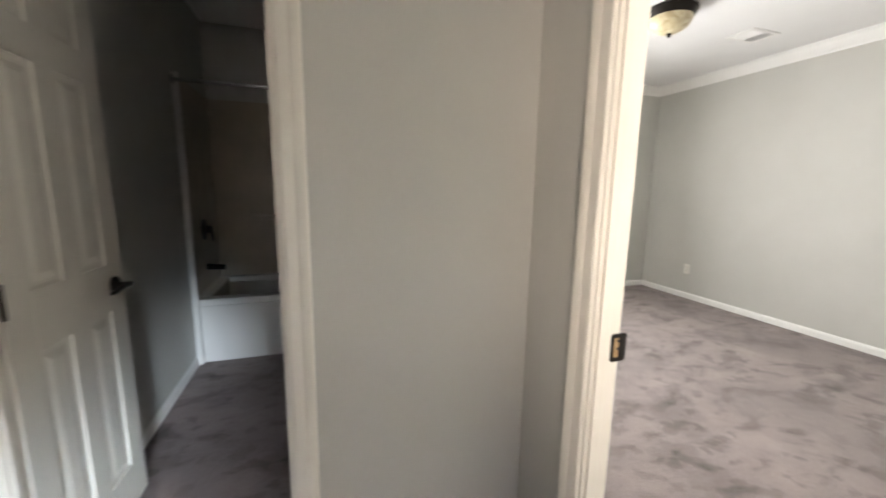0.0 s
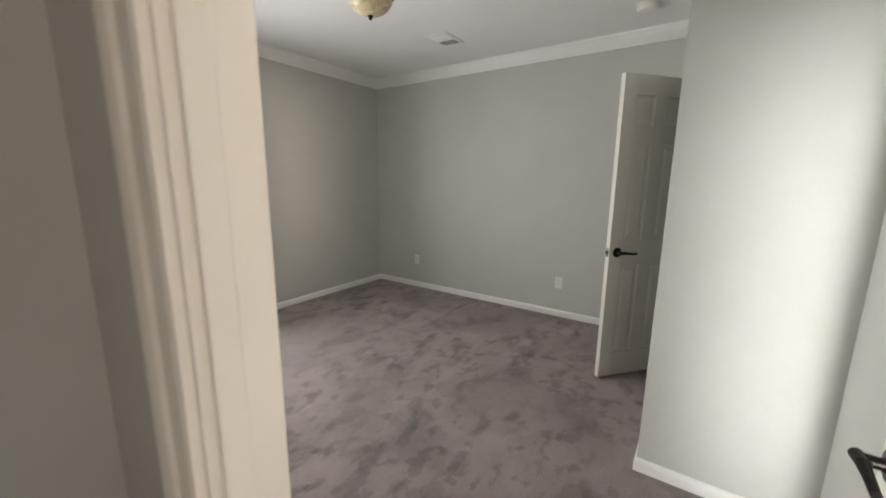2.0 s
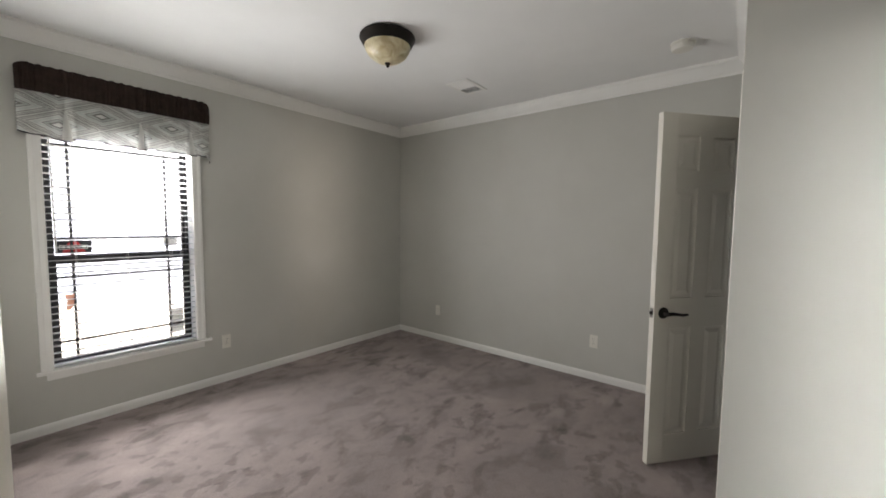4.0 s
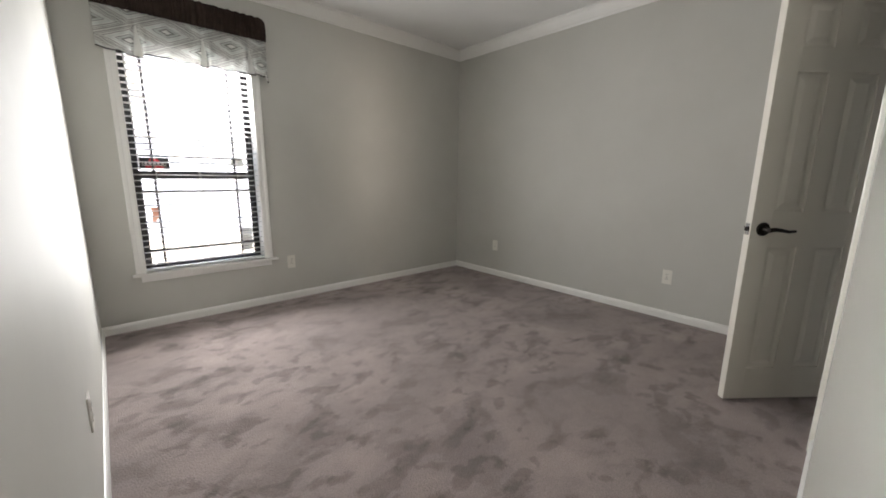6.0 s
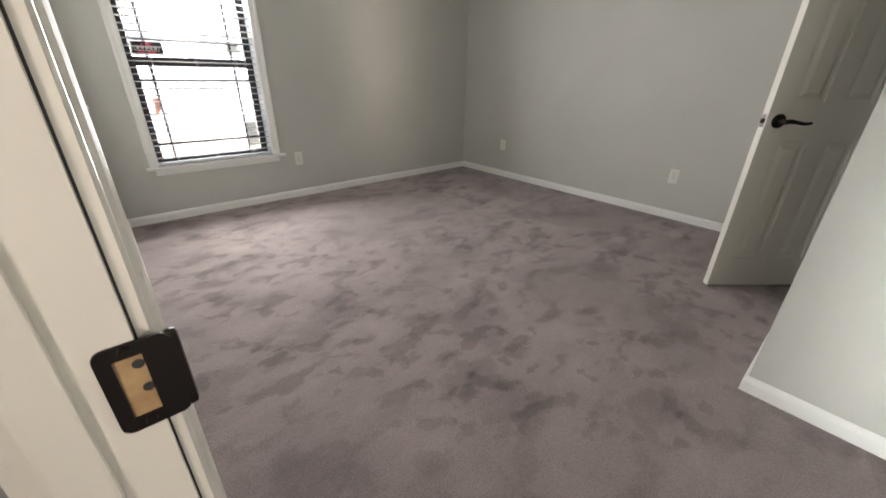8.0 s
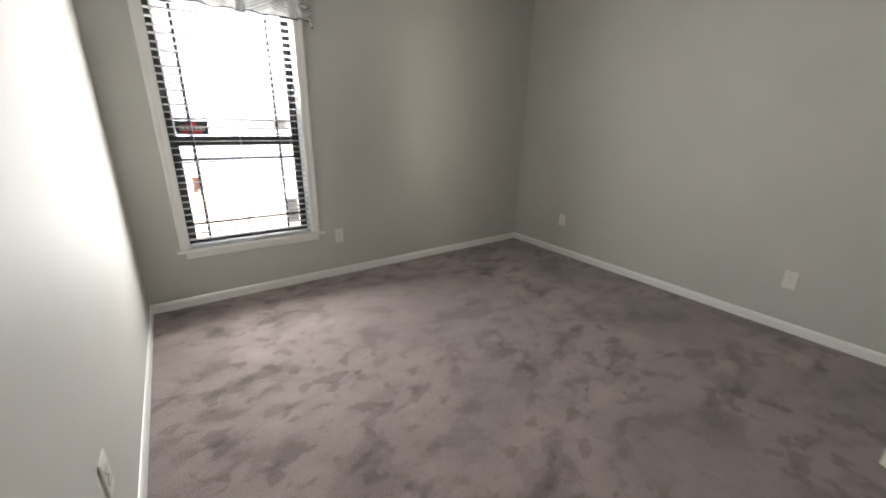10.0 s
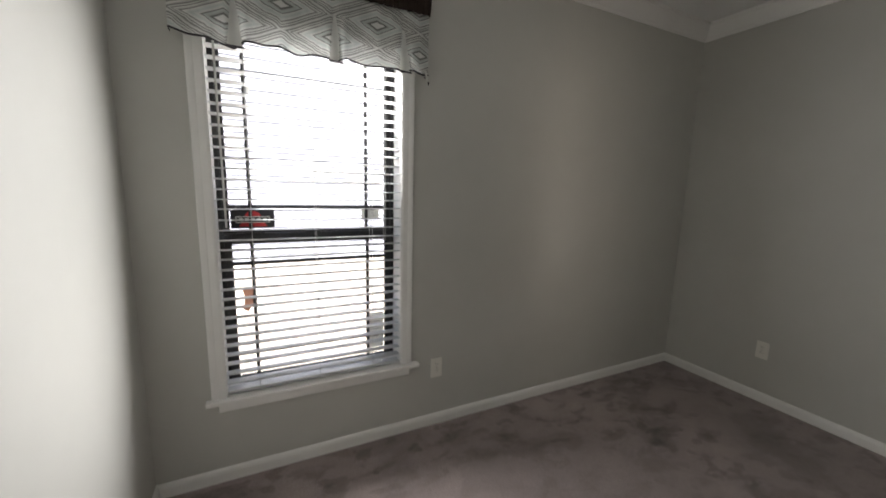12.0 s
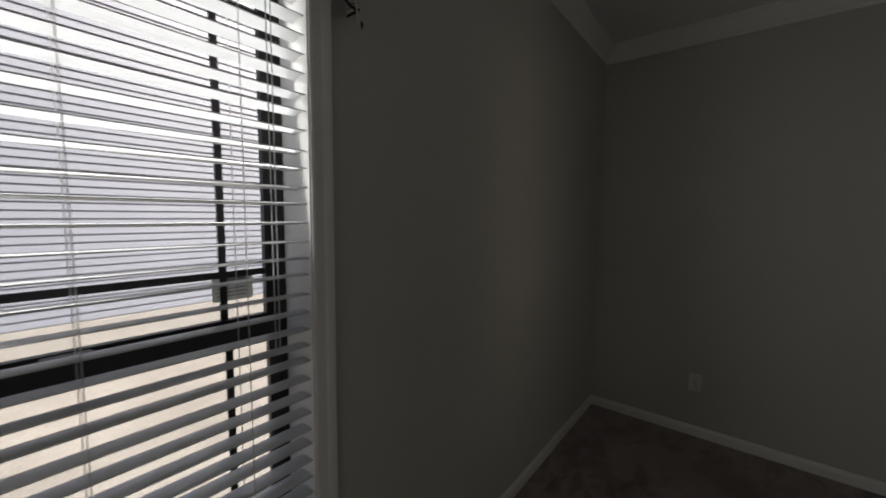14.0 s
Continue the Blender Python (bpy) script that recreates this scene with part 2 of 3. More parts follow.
structure("wall_hall_end", boxes((BX1, XH, YE, YE + 0.06, 0, H), (-2.3, BX0, YE, YE + 0.06, 0, H), (BX0, BX1, YE, YE + 0.06, DH, H)), WALL, "grey painted hall wall with the bathroom doorway", "wall")
structure("wall_bath_west", boxes((-0.93, -0.84, YE + 0.06, YN, 0, H)), WALL, "grey painted bathroom wall", "wall")
structure("wall_bath_back", boxes((-0.84, XH, 3.975, YN, 0, H)), WALL, "painted wall behind the bathtub", "wall")
# unseen wall; recess added behind the hall fill lamp, closed on the outside
structure("wall_unseen_west", boxes((-2.3, -2.2, -2.5, 0.48, 0, H), (-2.3, -2.2, 1.02, YE, 0, H), (-2.3, -2.2, 0.48, 1.02, 0, 0.35), (-2.3, -2.2, 0.48, 1.02, 2.25, H), (-2.34, -2.3, 0.4, 1.1, 0, H)), WALL, "unseen grey painted hall wall with a closed recess added for the fill lamp", "wall")
# two unglazed openings behind the walker, unseen, added to let sky light in
S0, S1 = -2.5, -2.4
structure("wall_unseen_south", boxes((-2.2, -1.2, S0, S1, 0, H), (-1.2, -0.68, S0, S1, 0, 1.35), (-1.2, -0.68, S0, S1, 1.87, H), (-0.68, 0.15, S0, S1, 0, H), (0.15, 0.55, S0, S1, 0, 0.5), (0.15, 0.55, S0, S1, 0.9, H), (0.55, XH, S0, S1, 0, H)), WALL, "unseen grey painted wall with two small openings added for sky light", "wall")

# mouldings
BASE = [(0, 0), (0.012, 0), (0.012, 0.066), (0.009, 0.078), (0.004, 0.086), (0, 0.088)]
CROWN = [(0, 0), (0.008, 0), (0.014, 0.014), (0.022, 0.02), (0.048, 0.056), (0.062, 0.08), (0.07, 0.086), (0.07, 0.104), (0, 0.104)]
for a, b, out, mitre in (
    ((XW, YN, 0), (XE, YN, 0), (0, -1, 0), (-1, -1)),
    ((XE, YN, 0), (XE, YC, 0), (-1, 0, 0), (-1, -1)),
    ((XW, DY1 + 0.075, 0), (XW, YN, 0), (1, 0, 0), (0, -1)),
    ((XC, YS, 0), (XC, YC, 0), (-1, 0, 0), (-1, 1)),
    ((XW, YS, 0), (XC, YS, 0), (0, 1, 0), (-1, -1)),
    ((XC, YC, 0), (CX0 - 0.06, YC, 0), (0, 1, 0), (1, 0)),
    ((CX1 + 0.06, YC, 0), (XE, YC, 0), (0, 1, 0), (0, -1)),
    ((BX1 + 0.085, YE, 0), (XH, YE, 0), (0, -1, 0), (0, -1)),
    ((XH, YE, 0), (XH, DY1 + 0.075, 0), (-1, 0, 0), (-1, 0)),
    ((-0.84, YE + 0.07, 0), (-0.84, 3.16, 0), (1, 0, 0), (0, 0)),
):
    structure("baseboard", prism(BASE, a, b, out, mitre=mitre), WHITE_TRIM, "white painted baseboard", "baseboard")
for a, b, out, mitre in (
    ((XW, YN), (XE, YN), (0, -1, 0), (-1, -1)),
    ((XE, YN), (XE, YC), (-1, 0, 0), (-1, -1)),
    ((XW, YS), (XW, YN), (1, 0, 0), (-1, -1)),
    ((XC, YS), (XC, YC), (-1, 0, 0), (-1, 1)),
    ((XW, YS), (XC, YS), (0, 1, 0), (-1, -1)),
    ((XC, YC), (XE, YC), (0, 1, 0), (1, -1)),
):
    structure("crown_moulding", prism(CROWN, (*a, H - 0.104), (*b, H - 0.104), out, mitre=mitre), WHITE_TRIM, "white painted crown moulding", "moulding")

CASING = [(0, 0), (0.009, 0), (0.011, 0.006), (0.011, 0.03), (0.014, 0.036), (0.016, 0.046), (0.016, 0.055), (0.012, 0.058), (0, 0.058)]


def casing_leg(a, b, out, side, thick=1.0):
    """One run of door or window casing; side points from the opening outwards."""
    return prism([(o * thick, u) for o, u in CASING], a, b, out, up=Vector(side))


def doorway(name, axis, lo, hi, face0, face1, height, label, sides, wide=1.0, thick=1.0):
    """Jambs, head, stops and casings of a doorway in a wall that stands across the given axis."""
    root = thing(name, Matrix.Identity(4), label, "doorway")
    root["kind"] = "structure"

    def put(along0, along1, across0, across1, z0, z1):
        return (across0, across1, along0, along1, z0, z1) if axis == "y" else (along0, along1, across0, across1, z0, z1)

    def spot(along, across, z):
        return (across, along, z) if axis == "y" else (along, across, z)

    j = 0.015
    part("jamb", boxes(put(lo, lo + j, face0 - 0.002, face1 + 0.002, 0, height - j), bevel=0.0015), TRIM, root)
    part("jamb", boxes(put(hi - j, hi, face0 - 0.002, face1 + 0.002, 0, height - j), bevel=0.0015), TRIM, root)
    part("head_jamb", boxes(put(lo, hi, face0 - 0.002, face1 + 0.002, height - j, height), bevel=0.0015), TRIM, root)
    s0, s1 = sides["stop"]
    for a, b in ((lo + j, lo + j + 0.01), (hi - j - 0.01, hi - j)):
        part("door_stop_moulding", boxes(put(a, b, s0, s1, 0, height - j), bevel=0.003), TRIM, root)
    part("door_stop_moulding", boxes(put(lo + j + 0.01, hi - j - 0.01, s0, s1, height - j - 0.01, height - j), bevel=0.003), TRIM, root)
    for face, sign in ((face0, -1), (face1, 1)):
        out = spot(0, sign, 0)
        r = 0.004
        for along, d in ((lo + j - r - 0.005, -1), (hi - j + r + 0.005, 1)):
            part("casing", casing_leg(spot(along, face, 0), spot(along, face, height - 0.006 + 0.058 * wide), out, Vector(spot(d, 0, 0)) * wide, thick), TRIM, root)
        part("casing", casing_leg(spot(lo, face, height - 0.006), spot(hi, face, height - 0.006), out, (0, 0, wide), thick), TRIM, root)
    return root


entry = doorway("door_1", "y", DY0, DY1, XH, XW, DH, "cream painted bedroom doorway with a strike plate", {"stop": (0.703, 0.735)}, wide=1.2, thick=1.35)
bath = doorway("door_2", "x", BX0, BX1, YE, YE + 0.06, DH, "cream painted bathroom doorway", {"stop": (1.358, 1.378)}, wide=1.15)
closet = doorway("door_3", "x", CX0, CX1, YC - 0.09, YC, DH, "cream painted closet doorway", {"stop": (0.67, 0.71)})
# strike plate on the latch jamb
sp = boxes((0.75, 0.797, DY1 - 0.0175, DY1 - 0.0145, 0.83, 0.842), (0.75, 0.797, DY1 - 0.0175, DY1 - 0.0145, 0.898, 0.91), (0.75, 0.76, DY1 - 0.0175, DY1 - 0.0145, 0.842, 0.898), (0.778, 0.797, DY1 - 0.0175, DY1 - 0.0145, 0.842, 0.898))
corners = [e for e in sp.edges if all((abs(v.co.x - 0.7735) > 0.023 and abs(v.co.z - 0.87) > 0.0399) for v in e.verts)
           and abs(e.verts[0].co.y - e.verts[1].co.y) > 0.002]
bmesh.ops.bevel(sp, geom=corners, offset=0.008, segments=4, affect="EDGES", profile=0.5)
box(sp, 0.793, 0.803, DY1 - 0.0176, DY1 - 0.007, 0.832, 0.908, 0.0045)
part("strike_plate", sp, BRONZE, entry, "dark bronze strike plate")
part("strike_mortise", boxes((0.759, 0.779, DY1 - 0.0152, DY1 - 0.0147, 0.841, 0.899)), BAREWOOD, entry, "bare wood in the latch hole")
for x, z in ((0.774, 0.889), (0.775, 0.866)):
    part("nail_hole", rod(bmesh.new(), (x, DY1 - 0.0155, z), (x, DY1 - 0.0147, z), 0.0042, 10), SLOT, entry, "dark hole drilled in the wood")
for z in (0.836, 0.904):
    part("screw", rod(bmesh.new(), (0.769, DY1 - 0.019, z), (0.769, DY1 - 0.0165, z), 0.004, 12), BRONZE, entry)


part("joint", boxes((0.7771, 0.7788, DY1 - 0.0068, DY1 - 0.0058, 0, DH - 0.02)), SLOT, entry, "dark open joint between jamb and casing")


# ---- six-panel doors ----
def lever(bm_y, sign, x, z):
    """Rose, neck and curved lever of one side; the grip runs back towards the hinge."""
    rose = lathe([(0.0325, 0.0), (0.0325, 0.004), (0.028, 0.01), (0.014, 0.013), (0.011, 0.018), (0.011, 0.045)], 28)
    turn = Matrix.Translation((x, bm_y, z)) @ Matrix.Rotation(radians(-90 * sign), 4, "X")
    bmesh.ops.transform(rose, matrix=turn, verts=rose.verts[:])
    grip = bmesh.new()
    y = bm_y + sign * 0.045
    pts = [(x + 0.012, 0.0), (x - 0.02, 0.003), (x - 0.055, -0.001), (x - 0.09, -0.007), (x - 0.118, -0.004)]
    rs = [0.011, 0.010, 0.008, 0.0075, 0.0065]
    for k in range(4):
        rod(grip, (pts[k][0], y, z + pts[k][1]), (pts[k + 1][0], y, z + pts[k + 1][1]), rs[k], 12, rs[k + 1])
        bmesh.ops.create_uvsphere(grip, u_segments=12, v_segments=8, radius=rs[k + 1], matrix=Matrix.Translation((pts[k + 1][0], y, z + pts[k + 1][1])))
    return rose, grip


def six_panel_door(name, m, w, label, group=""):
    h, t = 2.03, 0.035
    root = thing(name, m, label, "door", group)
    st, mul = 0.1, 0.09
    pw = (w - 2 * st - mul) / 2
    rows = [(0.2, 0.83), (1.0, 1.62), (1.72, 1.91)]
    z0 = 0.03
    bm = boxes((0, st, 0, t, z0, h), (w - st, w, 0, t, z0, h), bevel=0.0015)
    zs = [z0] + [v for r in rows for v in r] + [h]
    for a, b in zip(zs[0::2], zs[1::2]):
        box(bm, st, w - st, 0, t, a, b)
    for a, b in rows:
        box(bm, st + pw, st + pw + mul, 0, t, a, b)
    box(bm, st - 0.002, w - st + 0.002, t * 0.3, t * 0.7, z0 + 0.02, h - 0.02)
    part("leaf", bm, DOOR, root)
    for a, b in rows:
        for x in (st, st + pw + mul):
            p = bmesh.new()
            for ya, yb in ((t * 0.24, 0.002), (t * 0.76, t - 0.002)):
                rings = []
                for inset, f in ((0.0, 0.35), (0.01, 0.0), (0.02, 0.0), (0.042, 1.0)):
                    y = ya + (yb - ya) * f
                    rings.append([p.verts.new((xx, y, zz)) for xx, zz in ((x + inset, a + inset), (x + pw - inset, a + inset), (x + pw - inset, b - inset), (x + inset, b - inset))])
                for q, r in zip(rings, rings[1:]):
                    for k in range(4):
                        p.faces.new((q[k], q[(k + 1) % 4], r[(k + 1) % 4], r[k]))
                p.faces.new(rings[-1])
            bmesh.ops.recalc_face_normals(p, faces=p.faces[:])
            part("panel", p, DOOR, root)
    for y, s in ((0.0, -1), (t, 1)):
        rose, grip = lever(y, s, w - 0.06, 0.918)
        handle = part("lever_rose", rose, BRONZE, root, "dark bronze lever rose", True)
        part("lever_grip", grip, BRONZE, handle, "dark bronze curved lever", True)
    latch = part("latch_plate", boxes((w, w + 0.0015, 0.006, t - 0.006, 0.89, 0.946)), STEEL, root, "steel latch plate")
    part("latch_bolt", boxes((w + 0.0015, w + 0.011, 0.011, t - 0.011, 0.908, 0.928), bevel=0.003), BRONZE, latch)
    for z in (0.2, 1.0, 1.82):
        part("hinge", rod(bmesh.new(), (-0.004, t * 0.5 - 0.022, z - 0.045), (-0.004, t * 0.5 - 0.022, z + 0.045), 0.006, 10), BRONZE, root, "dark bronze hinge")
    return root


six_panel_door("panel_door", pose(0.792, 0.262, 0), 0.7, "cream six-panel bedroom door, opened against the wall")
six_panel_door("panel_door", pose(3.64, 0.742, 0, 0, 0, 141.0), 0.588, "cream six-panel closet door standing ajar")
six_panel_door("panel_door", pose(-0.73, 1.417, 0, 0, 0, 88.6), 0.56, "cream six-panel bathroom door, opened inwards")


# ---- window ----
win = thing("window_1", Matrix.Identity(4), "bronze framed single-hung window with grille, white casing", "window")
win["kind"] = "structure"
Y0, Y1 = 4.285, 4.33
part("window_frame", boxes((WX0, WX0 + 0.024, Y0, Y1, WZ0, WZ1), (WX1 - 0.024, WX1, Y0, Y1, WZ0, WZ1), (WX0 + 0.024, WX1 - 0.024, Y0, Y1, WZ0, WZ0 + 0.022), (WX0 + 0.024, WX1 - 0.024, Y0, Y1, WZ1 - 0.025, WZ1)), FRAME, win, "dark bronze aluminium frame")
MZ = 1.14
ia, ib = WX0 + 0.024, WX1 - 0.024
up = part("upper_sash", boxes((ia, ia + 0.024, 4.308, 4.326, MZ, WZ1 - 0.025), (ib - 0.024, ib, 4.308, 4.326, MZ, WZ1 - 0.025), (ia + 0.024, ib - 0.024, 4.308, 4.326, MZ - 0.004, MZ + 0.028), (ia + 0.024, ib - 0.024, 4.308, 4.326, WZ1 - 0.05, WZ1 - 0.025)), FRAME, win)
low = part("lower_sash", boxes((ia, ia + 0.03, 4.288, 4.306, WZ0 + 0.022, MZ + 0.02), (ib - 0.03, ib, 4.288, 4.306, WZ0 + 0.022, MZ + 0.02), (ia + 0.03, ib - 0.03, 4.288, 4.306, MZ - 0.03, MZ + 0.02), (ia + 0.03, ib - 0.03, 4.288, 4.306, WZ0 + 0.022, WZ0 + 0.05), bevel=0.002), FRAME, win)
part("sash_lock", boxes((1.43, 1.5, 4.272, 4.29, MZ + 0.018, MZ + 0.03), bevel=0.003), FRAME, low)
for x in (1.195, 1.742):
    part("grille_bar", boxes((x - 0.008, x + 0.008, 4.314, 4.32, MZ + 0.028, WZ1 - 0.05)), FRAME, up)
    part("grille_bar", boxes((x - 0.008, x + 0.008, 4.294, 4.3, WZ0 + 0.05, MZ - 0.03)), FRAME, low)
for z in (1.278, WZ1 - 0.15):
    part("grille_bar", boxes((ia + 0.024, ib - 0.024, 4.3145, 4.3195, z - 0.008, z + 0.008)), FRAME, up)
for z in (1.018, 0.575):
    part("grille_bar", boxes((ia + 0.03, ib - 0.03, 4.2945, 4.2995, z - 0.008, z + 0.008)), FRAME, low)
for par, y, z0, z1 in ((up, 4.317, MZ + 0.02, WZ1 - 0.04), (low, 4.297, WZ0 + 0.04, MZ - 0.02)):
    bm = bmesh.new()
    bm.faces.new([bm.verts.new(v) for v in ((ia + 0.01, y, z0), (ib - 0.01, y, z0), (ib - 0.01, y, z1), (ia + 0.01, y, z1))])
    pane = part("pane", bm, GLASS, par)
    pane.visible_shadow = False
# white extension jambs, stool, apron and casing
part("window_return", boxes((WX0 - 0.001, WX0 + 0.006, YN - 0.004, Y0, WZ0 + 0.02, WZ1)), WHITE_TRIM, win)
part("window_return", boxes((WX1 - 0.006, WX1 + 0.001, YN - 0.004, Y0, WZ0 + 0.02, WZ1)), WHITE_TRIM, win)
part("window_return", boxes((WX0 + 0.006, WX1 - 0.006, YN - 0.004, Y0, WZ1 - 0.006, WZ1 + 0.001)), WHITE_TRIM, win)
part("window_sill", boxes((WX0 - 0.077, WX1 + 0.095, YN - 0.04, YN, WZ0, WZ0 + 0.02), (WX0, WX1, YN, Y0, WZ0, WZ0 + 0.02), bevel=0.004), WHITE_TRIM, win, "white painted window stool")
part("apron", boxes((WX0 - 0.03, WX1 + 0.045, YN - 0.014, YN, WZ0 - 0.045, WZ0), bevel=0.004), WHITE_TRIM, win)
for x, d in ((WX0 + 0.002, -1), (WX1 - 0.002, 1)):
    part("casing", casing_leg((x, YN, WZ0 + 0.02), (x, YN, WZ1 + 0.058), (0, -1, 0), (d, 0, 0)), WHITE_TRIM, win)
part("casing", casing_leg((WX0, YN, WZ1 - 0.002), (WX1, YN, WZ1 - 0.002), (0, -1, 0), (0, 0, 1)), WHITE_TRIM, win)

# ---- blind ----
blind = thing("window_blind", Matrix.Identity(4), "white two-inch horizontal blind, slats open flat", "blind")
bx0, bx1, by = WX0 + 0.008, WX1 - 0.007, 4.197
part("headrail", boxes((bx0, bx1, by - 0.028, by + 0.028, WZ1 - 0.055, WZ1 - 0.008), bevel=0.003), SLAT, blind)
slat = bmesh.new()
prof = [(-0.025, 0.0), (-0.012, 0.0022), (0.0, 0.003), (0.012, 0.0022), (0.025, 0.0)]
ra = [slat.verts.new((bx0, y, z + 0.0013)) for y, z in prof] + [slat.verts.new((bx0, y, z - 0.0013)) for y, z in reversed(prof)]
rb = [slat.verts.new((bx1, v.co.y, v.co.z)) for v in ra]
for k in range(10):
    slat.faces.new((ra[k], ra[(k + 1) % 10], rb[(k + 1) % 10], rb[k]))
slat.faces.new(ra[::-1]), slat.faces.new(rb)
bmesh.ops.recalc_face_normals(slat, faces=slat.faces[:])
PITCH = 0.0435
first = part("slat", slat, SLAT, blind)
first.location = (0, by, WZ0 + 0.075)
n_slats = int((WZ1 - 0.07 - (WZ0 + 0.075)) / PITCH)
for k in range(1, n_slats + 1):
    s = new("slat", first.data)
    s.parent = blind
    s.location = (0, by, WZ0 + 0.075 + k * PITCH)
    s.rotation_euler = (radians(-4.0 + random.uniform(-1.0, 1.0)), radians(random.uniform(-0.12, 0.12)), 0)
part("bottom_rail", boxes((bx0, bx1, by - 0.025, by + 0.025, WZ0 + 0.026, WZ0 + 0.042), bevel=0.004), SLAT, blind)
for x in (1.2, 1.47, 1.735):
    for y in (by - 0.027, by + 0.027):
        part("ladder_cord", rod(bmesh.new(), (x, y, WZ0 + 0.04), (x, y, WZ1 - 0.05), 0.0011, 6), CORD, blind)
part("tilt_wand", rod(bmesh.new(), (1.105, by - 0.036, 1.2), (1.1, by - 0.034, WZ1 - 0.05), 0.0045, 8), CORD, blind, "clear grey tilt wand")
for x in (1.79, 1.8):
    part("pull_cord", rod(bmesh.new(), (x, by - 0.034, 1.12), (x, by - 0.03, WZ1 - 0.05), 0.0012, 6), CORD, blind)

# ---- outside ----
GROUND = mottled("dry_gravel_ground", (0.125, 0.118, 0.11), (0.185, 0.176, 0.166), 0.6, 0.95, 30, 0.6, 0.02, 0.1)
SIDING = mottled("slate_vinyl_siding", (0.112, 0.122, 0.152), (0.13, 0.14, 0.172), 0.8, 0.5, 60, 0.1, 0.001)
ROOF = mottled("grey_shingle", (0.1, 0.1, 0.1), (0.16, 0.155, 0.15), 5.0, 0.9, 60, 0.5, 0.01)
ground = structure("ground", boxes((-400, 400, -400, 400, -1.2, -0.9)), GROUND, "pale dry gravel lot", "ground")
house = thing("neighbour_house", pose(1.5, 11.0, -0.9), "sunlit slate grey house with lap siding, heightened to hide the sky", "house")
# extra wall height added to keep bright sky from behind the blind slats
part("wall", boxes((-11, 11, 0.03, 4.4, 0.0, 7.4)), SIDING, house)
part("skirting", boxes((-11.02, 11.02, 0.0, 0.03, 0.0, 0.66)), mottled("grey_skirting", (0.17, 0.165, 0.16), (0.21, 0.2, 0.19), 2.0, 0.7), house)
plank = prism([(0.006, 0.0), (0.02, 0.002), (0.02, 0.012), (0.002, 0.118), (0.0, 0.118)], (-11, 0.03, 0.0), (11, 0.03, 0.0), (0, -1, 0))
pl = part("siding_plank", plank, SIDING, house)
pl.location = (0, 0, 0.67)
for k in range(1, 57):
    o = new("siding_plank", pl.data)
    o.parent = house
    o.location = (0, 0, 0.67 + k * 0.118)
part("roof", prism([(0.35, 0.0), (0.35, 0.08), (-2.2, 0.75), (-4.75, 0.08), (-4.75, 0.0)], (-11.3, 0, 7.4), (11.3, 0, 7.4), (0, -1, 0)), ROOF, house)

